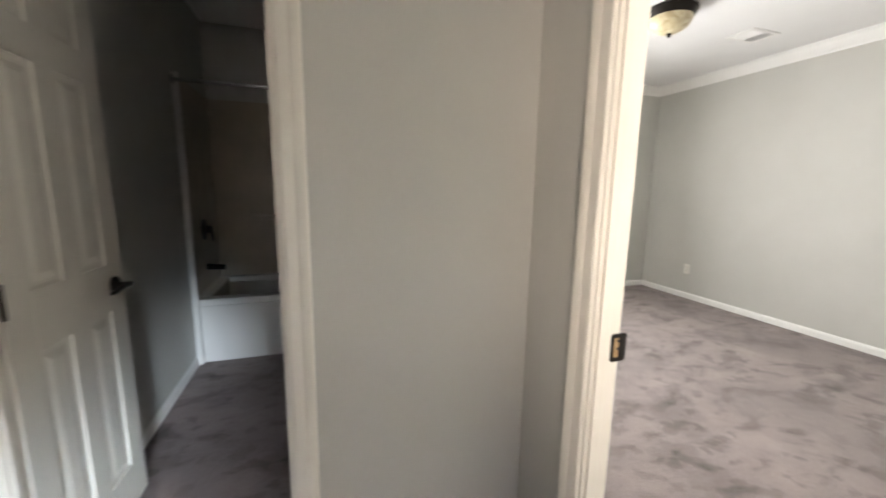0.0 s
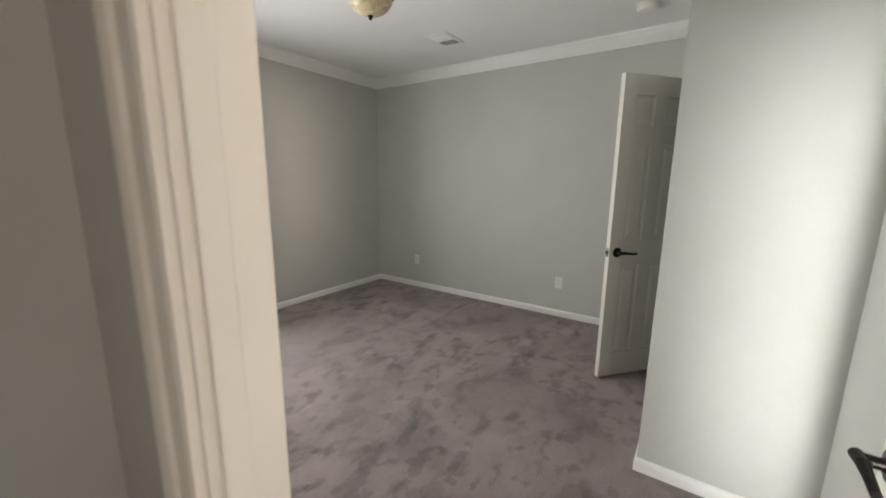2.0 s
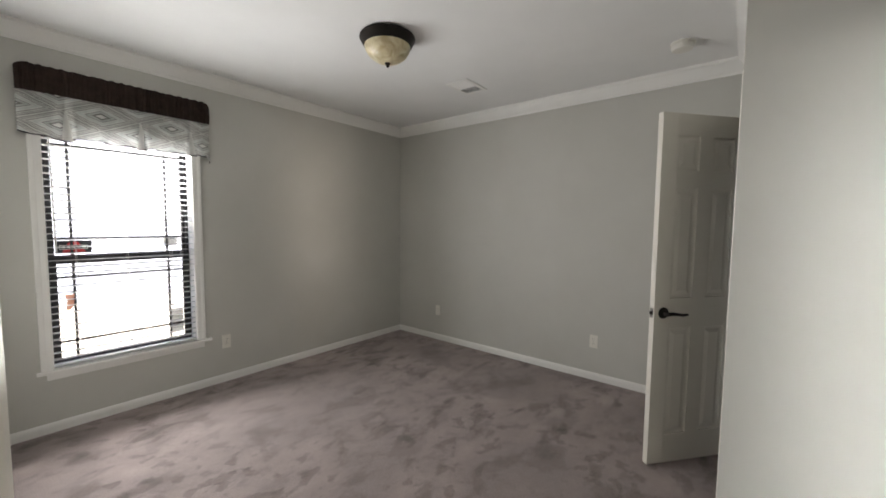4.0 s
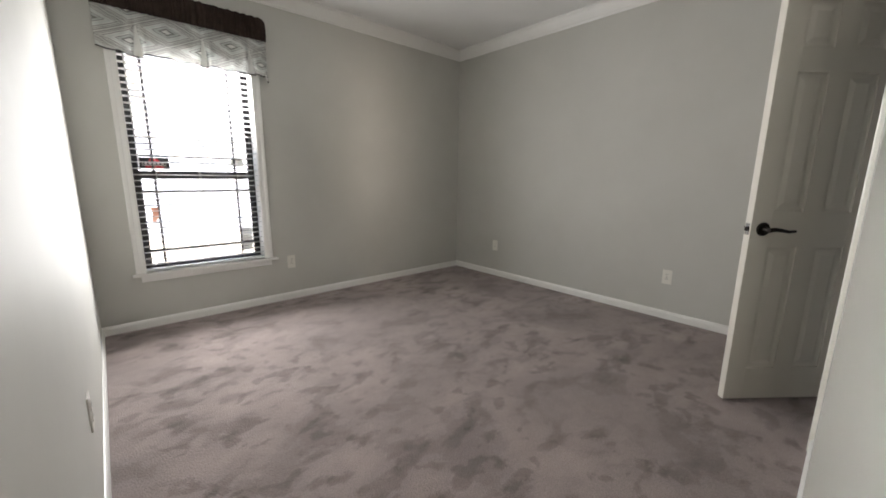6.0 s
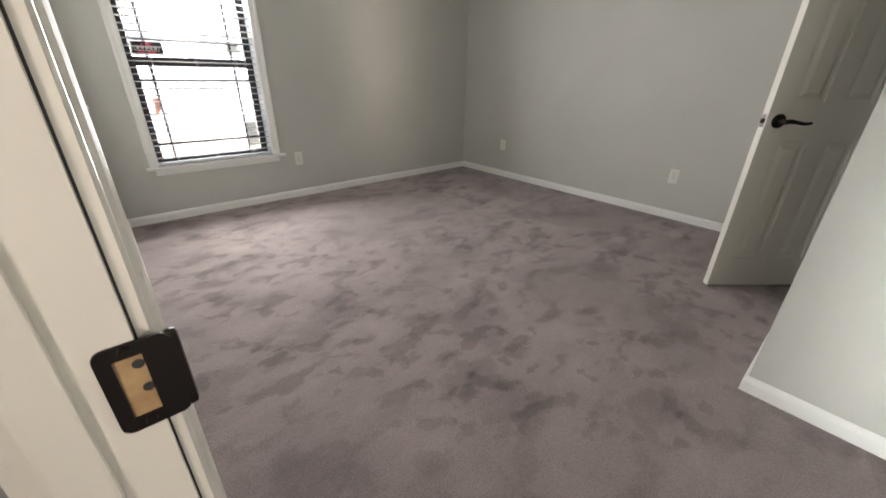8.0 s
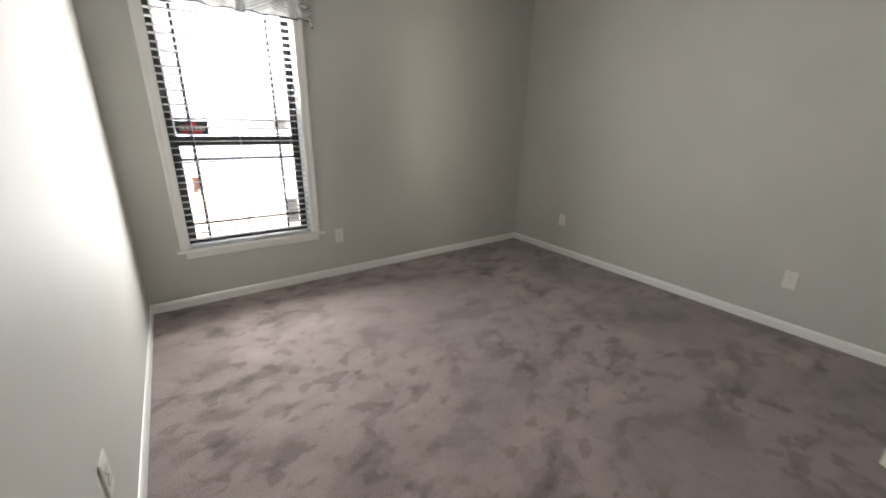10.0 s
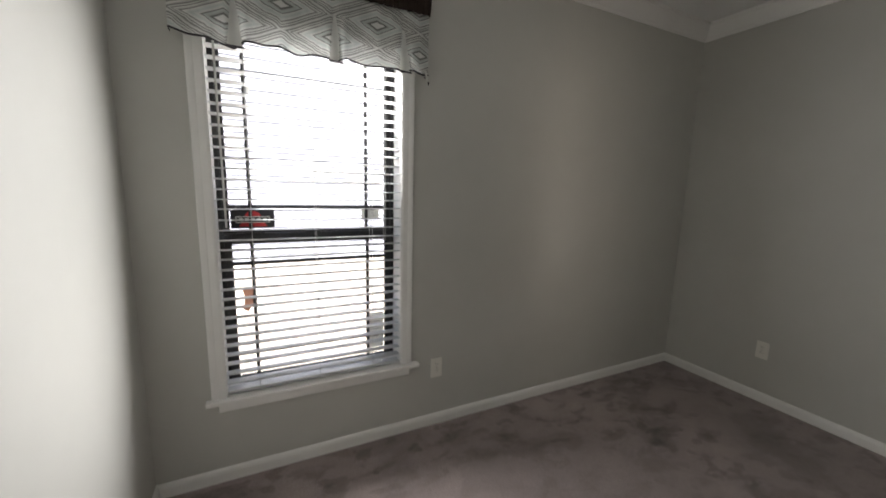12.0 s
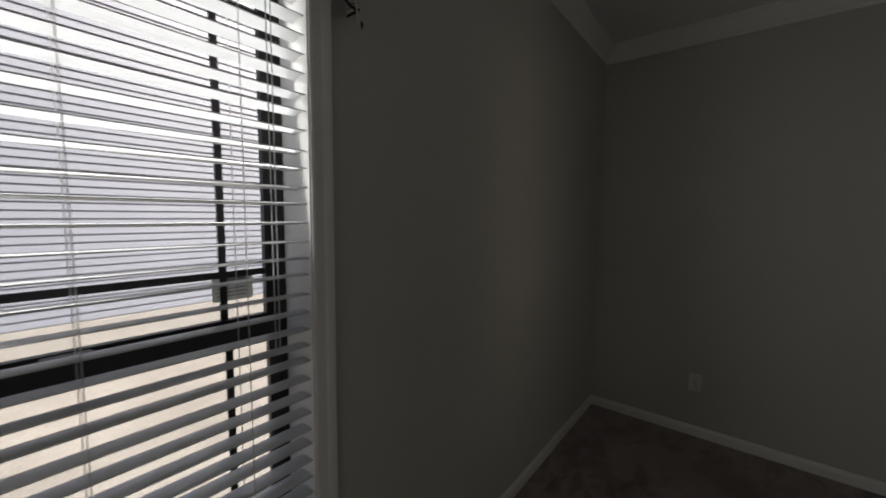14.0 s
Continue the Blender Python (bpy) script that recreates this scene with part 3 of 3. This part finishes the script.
# ---- valance ----
def valance_cloth():
    """Pale woven cloth with a printed lattice of concentric diamonds."""
    m, nt, b = mat("diamond_print_cloth", (0.6, 0.6, 0.58), 0.9, 0, 0.15)
    tc = nt.nodes.new("ShaderNodeTexCoord")
    wob = node(nt, "ShaderNodeTexNoise", Scale=22.0, Detail=2.0)
    nt.links.new(tc.outputs["Object"], wob.inputs["Vector"])
    sep = nt.nodes.new("ShaderNodeSeparateXYZ")
    nt.links.new(tc.outputs["Object"], sep.inputs[0])

    def math_node(op, a, c):
        n = nt.nodes.new("ShaderNodeMath")
        n.operation = op
        for k, v in enumerate((a, c)):
            if isinstance(v, float):
                n.inputs[k].default_value = v
            else:
                nt.links.new(v, n.inputs[k])
        return n.outputs[0]

    def folded(coord, period, shift):
        u = math_node("ADD", math_node("DIVIDE", coord, period), shift)
        u = math_node("ADD", u, math_node("MULTIPLY", wob.outputs["Fac"], 0.06))
        return math_node("ABSOLUTE", math_node("SUBTRACT", math_node("FRACT", u, 0.0), 0.5), 0.0)

    d1 = math_node("ADD", folded(sep.outputs["X"], 0.4, 10.1), folded(sep.outputs["Z"], 0.19, 10.42))
    d = math_node("MINIMUM", d1, math_node("SUBTRACT", 1.0, d1))
    pale, mid, ink, green = (0.74, 0.735, 0.71), (0.47, 0.47, 0.45), (0.2, 0.2, 0.192), (0.58, 0.62, 0.6)
    stops = [(0.0, pale), (0.07, pale), (0.085, ink), (0.11, ink), (0.125, mid), (0.17, green), (0.2, ink), (0.215, pale), (0.27, green), (0.33, pale), (0.345, ink), (0.36, mid), (0.39, pale), (0.41, ink), (0.43, pale), (0.455, ink), (0.475, mid), (0.5, pale)]
    r = nt.nodes.new("ShaderNodeValToRGB")
    el = r.color_ramp.elements
    while len(el) < len(stops):
        el.new(0.5)
    for e, (p, c) in zip(el, stops):
        e.position, e.color = p, (*c, 1)
    nt.links.new(d, r.inputs["Fac"])
    weave = node(nt, "ShaderNodeTexNoise", Scale=420.0, Detail=2.0)
    nt.links.new(tc.outputs["Object"], weave.inputs["Vector"])
    streak = node(nt, "ShaderNodeTexNoise", Scale=14.0, Detail=5.0)
    nt.links.new(tc.outputs["Object"], streak.inputs["Vector"])
    mul = nt.nodes.new("ShaderNodeMixRGB")
    mul.blend_type, mul.inputs["Fac"].default_value = "MULTIPLY", 1.0
    nt.links.new(r.outputs["Color"], mul.inputs["Color1"])
    nt.links.new(ramp(nt, streak.outputs["Fac"], [(0.35, (0.82, 0.83, 0.82)), (0.65, (1.06, 1.06, 1.05))]), mul.inputs["Color2"])
    nt.links.new(mul.outputs["Color"], b.inputs["Base Color"])
    bump(nt, b, weave.outputs["Fac"], 0.3, 0.001)
    return m


CLOTH = sheer(valance_cloth(), 0.28)
BROWN = mottled("dark_brown_cloth", (0.022, 0.014, 0.011), (0.04, 0.027, 0.022), 20.0, 0.85, 350, 0.3, 0.001, 0.15)
LINING = sheer(mottled("white_lining", (0.66, 0.66, 0.63), (0.74, 0.74, 0.71), 12.0, 0.9, 300, 0.2, 0.001, 0.15), 0.15)
PIPING, _, _ = mat("dark_piping", (0.03, 0.027, 0.03), 0.8)
valance = thing("window_valance", Matrix.Identity(4), "diamond-print valance with dark brown header above the blind", "valance")
VX0, VX1, VY = 0.968, 2.0, 4.118
PLEATS = (1.178, 1.558, 1.868)


def sheet(fn, nu, nv, thick=0.0):
    bm = bmesh.new()
    grid = [[bm.verts.new(fn(u / nu, v / nv)) for v in range(nv + 1)] for u in range(nu + 1)]
    for u in range(nu):
        for v in range(nv):
            bm.faces.new((grid[u][v], grid[u + 1][v], grid[u + 1][v + 1], grid[u][v + 1]))
    bmesh.ops.recalc_face_normals(bm, faces=bm.faces[:])
    if thick:
        bmesh.ops.solidify(bm, geom=bm.faces[:], thickness=thick)
    return bm


def along(u):
    """Front of the valance with a return to the wall at both ends: x and y for u in 0..1."""
    r, w = YN - 0.003 - VY, VX1 - VX0
    s = u * (w + 2 * r)
    if s < r:
        return VX0, YN - 0.003 - s
    if s > r + w:
        return VX1, VY + (s - r - w)
    return VX0 + s - r, VY


def hem(x):
    z = 1.928 + 0.006 * math.sin(x * 21.0) + 0.004 * math.sin(x * 47.0 + 1)
    near = min(abs(x - p) for p in PLEATS)
    return z - 0.016 * math.exp(-((near / 0.05) ** 2))


def skirt(u, v):
    x, y = along(u)
    z = hem(x) + (2.2 - hem(x)) * v
    low = 1 - v
    near = min(abs(x - p) for p in PLEATS)
    y -= low * (0.012 + 0.01 * math.sin(x * 21.0) + 0.006 * math.sin(x * 53.0))
    y += 0.02 * low * math.exp(-((near / 0.012) ** 2))
    y -= 0.014 * low * math.exp(-(((near - 0.035) / 0.02) ** 2))
    return x, min(y, YN - 0.002), z


def header(u, v):
    x, y = along(u)
    g = 0.5 + 0.5 * math.sin(x * 95 + 2.2 * math.sin(x * 17) + 1.5 * v)
    y -= 0.012 * math.sin(math.pi * v) + 0.006 * g + 0.004 * math.sin(x * 240 + 3 * math.sin(31 * x))
    z = 2.185 + 0.162 * v + (0.0025 * g + 0.0015 * math.sin(130 * x)) * (1 if v > 0.5 else -0.6)
    end = max(0.0, 1 - min(x - VX0, VX1 - x) / 0.05)
    z -= 0.022 * end * end * v
    return x, min(y - 0.012, YN - 0.002), z


part("skirt", sheet(skirt, 220, 14), CLOTH, valance, "pale cloth printed with grey diamonds", True)
part("header", sheet(header, 300, 10, 0.002), BROWN, valance, "gathered dark brown header band", True)
part("piping", sheet(lambda u, v: (skirt(u, 0)[0], skirt(u, 0)[1] - 0.002 + 0.004 * math.cos(2 * math.pi * v), skirt(u, 0)[2] + 0.004 * math.sin(2 * math.pi * v)), 220, 6), PIPING, valance, "dark hem piping", True)
for p in PLEATS:
    bm = bmesh.new()
    yy = VY - 0.03
    pts = [(p - 0.005, yy + 0.018, 2.1), (p + 0.006, yy + 0.018, 2.1), (p + 0.028, yy, hem(p) - 0.002), (p - 0.026, yy, hem(p) - 0.002)]
    f = bm.faces.new([bm.verts.new(v) for v in pts])
    bmesh.ops.subdivide_edges(bm, edges=bm.edges[:], cuts=4, use_grid_fill=True)
    for v in bm.verts:
        v.co.y += 0.006 * math.cos((v.co.x - p) * 90)
    part("pleat_insert", bm, LINING, valance, "white pleat insert", True)
    part("pleat_piping", rod(bmesh.new(), (p - 0.03, yy - 0.002, hem(p) - 0.004), (p + 0.032, yy - 0.002, hem(p) - 0.006), 0.004, 8), PIPING, valance)
tail = sheet(lambda u, v: (VX1 - 0.028 + 0.03 * u + 0.006 * v, VY - 0.016 + 0.03 * u * u, 1.94 - (0.02 + 0.034 * math.sin(math.pi * min(1.0, u * 1.15))) * v), 8, 6, 0.0015)
part("end_tail", tail, LINING, valance, "white folded end of the valance", True)
part("tail_tip", sheet(lambda u, v: (VX1 - 0.012 + 0.012 * u, VY - 0.018 + 0.004 * u, 1.89 - 0.018 * v * (1 - abs(2 * u - 1))), 4, 3, 0.002), PIPING, valance)
part("rod_bracket", boxes((VX0 + 0.01, VX1 - 0.01, VY + 0.006, VY + 0.012, 2.23, 2.26), (VX0 + 0.012, VX0 + 0.02, VY + 0.012, YN, 2.23, 2.26), (VX1 - 0.02, VX1 - 0.012, VY + 0.012, YN, 2.23, 2.26)), WHITE_TRIM, valance)

# ---- ceiling fixtures ----
def alabaster():
    m, nt, b = mat("alabaster_glass", (0.7, 0.62, 0.42), 0.3)
    v = coords(nt)
    n1 = node(nt, "ShaderNodeTexNoise", Scale=14.0, Detail=6.0, Distortion=1.6)
    nt.links.new(v, n1.inputs["Vector"])
    nt.links.new(ramp(nt, n1.outputs["Fac"], [(0.3, (0.52, 0.42, 0.24)), (0.55, (0.68, 0.6, 0.4)), (0.75, (0.78, 0.74, 0.58))]), b.inputs["Base Color"])
    b.inputs["Subsurface Weight"].default_value = 0.2
    b.inputs["Subsurface Radius"].default_value = (0.02, 0.015, 0.01)
    return m


lamp = thing("ceiling_light", pose(2.475, 2.53, H), "bronze flush-mount ceiling light with amber alabaster bowl, unlit", "ceiling light")
part("canopy", lathe([(0.05, 0.0), (0.16, 0.0), (0.172, -0.008), (0.175, -0.02), (0.166, -0.034), (0.158, -0.05), (0.15, -0.062), (0.142, -0.064), (0.1, -0.06)]), BRONZE, lamp, "dark bronze canopy ring", True)
part("bowl", lathe([(0.143, -0.056), (0.145, -0.066), (0.138, -0.09), (0.12, -0.118), (0.092, -0.142), (0.055, -0.158), (0.02, -0.164), (0.004, -0.165)]), alabaster(), lamp, "amber alabaster glass bowl", True)
part("finial", lathe([(0.016, -0.16), (0.018, -0.168), (0.01, -0.174), (0.012, -0.182), (0.006, -0.19), (0.001, -0.192)], 20), BRONZE, lamp, "dark bronze finial", True)

vent = thing("ceiling_vent", pose(3.49, 2.64, H), "white metal ceiling register", "vent")
part("frame", boxes((-0.155, 0.155, -0.112, -0.082, -0.008, 0), (-0.155, 0.155, 0.082, 0.112, -0.008, 0), (-0.155, -0.125, -0.082, 0.082, -0.008, 0), (0.125, 0.155, -0.082, 0.082, -0.008, 0), bevel=0.003), WHITE_TRIM, vent)
part("backing", boxes((-0.125, 0.125, -0.082, 0.082, -0.0015, 0)), mat("grey_duct", (0.26, 0.26, 0.25), 0.6)[0], vent, "grey duct behind the slats")
for k in range(13):
    x = -0.114 + k * 0.019
    bm = boxes((-0.008, 0.008, -0.082, 0.082, -0.0007, 0.0007))
    bmesh.ops.transform(bm, matrix=Matrix.Translation((x, 0, -0.0068)) @ Matrix.Rotation(radians(34 if k < 7 else -34), 4, "Y"), verts=bm.verts[:])
    part("slat", bm, WHITE_TRIM, vent)

alarm = thing("smoke_detector", pose(3.7, 1.085, H), "round white smoke detector on the ceiling", "smoke detector")
part("base_plate", lathe([(0.07, 0.0), (0.07, -0.01), (0.066, -0.012), (0.03, -0.012)]), PLASTIC, alarm, "", True)
part("cover", lathe([(0.062, -0.011), (0.064, -0.03), (0.058, -0.042), (0.035, -0.047), (0.004, -0.048)]), PLASTIC, alarm, "", True)

# ---- outlets and switch ----
def outlet(m, label):
    """A duplex outlet; local y points out of the wall."""
    root = thing("outlet", m, label, "outlet", "duplex wall outlets")
    part("cover_plate", boxes((-0.035, 0.035, 0, 0.006, -0.058, 0.058), bevel=0.0025), PLASTIC, root)
    for z in (-0.02, 0.02):
        bm = lathe([(0.0165, 0.0), (0.0165, 0.0025), (0.015, 0.003)], 24)
        bmesh.ops.transform(bm, matrix=Matrix.Translation((0, 0.0055, z)) @ Matrix.Rotation(radians(-90), 4, "X"), verts=bm.verts[:])
        face = part("receptacle", bm, PLASTIC, root)
        for x in (-0.0065, 0.0065):
            part("slot", boxes((x - 0.0012, x + 0.0012, 0.0083, 0.0089, z - 0.002, z + 0.007)), SLOT, face)
    part("screw", rod(bmesh.new(), (0, 0.0055, 0), (0, 0.0075, 0), 0.0035, 10), STEEL, root)
    return root


first_outlet = outlet(pose(2.105, YN, 0.372, 0, 0, 180), "ivory duplex outlet on the grey wall")
copy_thing(first_outlet, pose(XE, 3.526, 0.375, 0, 0, 90))
copy_thing(first_outlet, pose(XE, 1.718, 0.37, 0, 0, 90))
copy_thing(first_outlet, pose(XW, 2.3, 0.4, 0, 0, -90))

switch = thing("light_switch", pose(XW, 1.29, 1.045, 0, 0, -90), "glossy white toggle light switch by the door", "light switch")
part("cover_plate", boxes((-0.035, 0.035, 0, 0.006, -0.058, 0.058), bevel=0.0025), PLASTIC, switch)
tg = boxes((-0.005, 0.005, 0, 0.018, -0.006, 0.006), bevel=0.002)
bmesh.ops.transform(tg, matrix=Matrix.Translation((0, 0.004, 0.003)) @ Matrix.Rotation(radians(28), 4, "X"), verts=tg.verts[:])
part("toggle", tg, PLASTIC, switch)
for z in (-0.03, 0.03):
    part("screw", rod(bmesh.new(), (0, 0.0055, z), (0, 0.0072, z), 0.0032, 10), STEEL, switch)

# ---- stickers on the glass ----
def flat(x0, x1, z0, z1, y, m, parent, name, label=""):
    return part(name, boxes((x0, x1, y - 0.0006, y, z0, z1)), m, parent, label)


BLACK, _, _ = mat("black_print", (0.012, 0.012, 0.014), 0.5)
RED, _, _ = mat("red_print", (0.55, 0.03, 0.035), 0.5)
PALE, _, _ = mat("white_label_paper", (0.72, 0.72, 0.68), 0.7)
GREYINK, _, _ = mat("grey_ink", (0.25, 0.25, 0.25), 0.7)
ORANGE, _, _ = mat("orange_tag_paper", (0.52, 0.27, 0.18), 0.7)
sheer(ORANGE, 0.35), sheer(PALE, 0.45)
maker = thing("maker_sticker", pose(1.205, 4.316, 1.224), "black maker's sticker with red emblem on the pane", "sticker")
flat(-0.092, 0.092, -0.042, 0.042, 0, BLACK, maker, "backing")
arc = [(-0.06, -0.036), (0.06, -0.036)] + [(0.036 * math.cos(radians(a)), 0.004 + 0.034 * math.sin(radians(a))) for a in (0, 25, 50, 75, 105, 130, 155, 180)]
em = prism([(z, x) for x, z in arc], (0, -0.0016, 0), (0, -0.0006, 0), (0, 0, 1), up=Vector((1, 0, 0)))
part("emblem", em, RED, maker, "red rounded emblem")
for s in ((-0.072, 0.072, -0.018, -0.014), (-0.072, 0.072, 0.008, 0.012), (-0.072, -0.068, -0.014, 0.008), (0.068, 0.072, -0.014, 0.008)):
    flat(*s, -0.0018, PALE, maker, "outline_bar")
flat(-0.068, 0.068, -0.014, 0.008, -0.0016, BLACK, maker, "name_band")
for x in (-0.05, -0.025, 0.0, 0.025, 0.05):
    flat(x - 0.008, x + 0.008, -0.009, 0.004, -0.0022, PALE, maker, "letter_block")

rating = thing("rating_label", pose(1.764, 4.316, 1.248), "small white rating label on the upper pane", "label")
flat(-0.047, 0.047, -0.034, 0.034, 0, PALE, rating, "paper")
flat(-0.02, 0.03, 0.014, 0.026, -0.0006, GREYINK, rating, "print_bar")
for k in range(4):
    flat(-0.038, 0.036 - 0.006 * (k % 2), 0.004 - k * 0.009, 0.0065 - k * 0.009, -0.0006, GREYINK, rating, "print_bar")
notice = thing("notice_label", pose(1.785, 4.296, 0.6), "pale translucent paper label on the lower pane", "label")
flat(-0.045, 0.045, -0.1, 0.1, 0, PALE, notice, "paper")
for k in range(7):
    flat(-0.035, 0.034 - 0.008 * (k % 3), 0.07 - k * 0.022, 0.074 - k * 0.022, -0.0006, GREYINK, notice, "print_bar")
otag = thing("orange_tag", pose(1.168, 4.286, 0.846, 0, 10, 0), "creased orange paper tag by the grille", "tag")
bm = bmesh.new()
for x, z in ((-0.034, 0.052), (0.014, 0.056), (0.022, -0.02), (0.008, -0.058), (-0.014, -0.05), (-0.016, 0.005)):
    bm.verts.new((x, -0.0005 - 0.004 * (z < 0), z))
bm.faces.new(bm.verts[:])
part("paper", bm, ORANGE, otag)
mark = thing("pane_decal", pose(1.207, 4.316, 1.8), "pale torn sticker on the upper pane", "sticker")
bm = bmesh.new()
bm.faces.new([bm.verts.new(((0.03 if k % 2 else 0.014) * math.cos(k * 0.698), 0, (0.026 if k % 2 else 0.014) * math.sin(k * 0.698))) for k in range(9)])
part("paper", bm, PALE, mark)

# ---- bathroom ----
tub = thing("bathtub", pose(-0.84, 3.2, 0), "white alcove bathtub with plain apron", "bathtub")
part("apron", boxes((0.0, 1.53, 0.0, 0.05, 0.0, 0.44), bevel=0.01), TUB, tub)
part("rim", boxes((0.0, 1.53, -0.008, 0.09, 0.44, 0.49), (0.0, 0.09, 0.09, 0.7, 0.44, 0.49), (1.43, 1.53, 0.09, 0.7, 0.44, 0.49), (0.0, 1.53, 0.7, 0.768, 0.44, 0.49), bevel=0.012), TUB, tub)
part("basin", boxes((0.06, 1.49, 0.06, 0.72, 0.1, 0.14), (0.05, 0.085, 0.06, 0.72, 0.14, 0.44), (1.45, 1.49, 0.06, 0.72, 0.14, 0.44), (0.085, 1.45, 0.7, 0.72, 0.14, 0.44)), TUB, tub)
sur = thing("shower_surround", pose(-0.84, 3.2, 0.49), "beige shower wall panels above the bathtub", "shower surround")
part("end_panel", boxes((0.0, 0.012, 0.0, 0.775, 0, 1.5), bevel=0.003), SURROUND, sur)
part("back_panel", boxes((0.012, 1.53, 0.762, 0.774, 0, 1.5), bevel=0.003), SURROUND, sur)
part("edge_trim", boxes((0.0, 0.04, -0.035, -0.0005, -0.49, 1.5), bevel=0.006), TUB, sur, "white edge trim")
part("soap_ledge", boxes((0.3, 0.6, 0.69, 0.762, 0.5, 0.54), bevel=0.008), SURROUND, sur)
spout = thing("tub_spout", pose(-0.828, 3.55, 0.66), "dark bronze tub spout on the shower wall", "tap")
part("spout_body", rod(bmesh.new(), (0.0, 0, 0), (0.13, 0, -0.012), 0.026, 16, 0.02), BRONZE, spout, "", True)
valve = thing("shower_valve", pose(-0.828, 3.55, 0.95), "dark bronze round shower valve with lever", "tap")
bm = lathe([(0.08, 0.0), (0.08, 0.006), (0.03, 0.02), (0.026, 0.055)], 28)
bmesh.ops.transform(bm, matrix=Matrix.Rotation(radians(90), 4, "Y"), verts=bm.verts[:])
part("escutcheon", bm, BRONZE, valve, "", True)
part("lever", rod(bmesh.new(), (0.05, 0, 0), (0.062, 0, -0.09), 0.01, 10, 0.007), BRONZE, valve, "", True)
rail = thing("shower_rod", pose(-0.84, 3.17, 1.945), "straight chrome shower curtain rod", "shower rod")
part("tube", rod(bmesh.new(), (0.004, 0, 0), (1.53, 0, 0), 0.0125, 16), STEEL, rail, "", True)
for x in (0.006, 1.526):
    part("flange", rod(bmesh.new(), (x - 0.005, 0, 0), (x + 0.008, 0, 0), 0.03, 20), STEEL, rail)
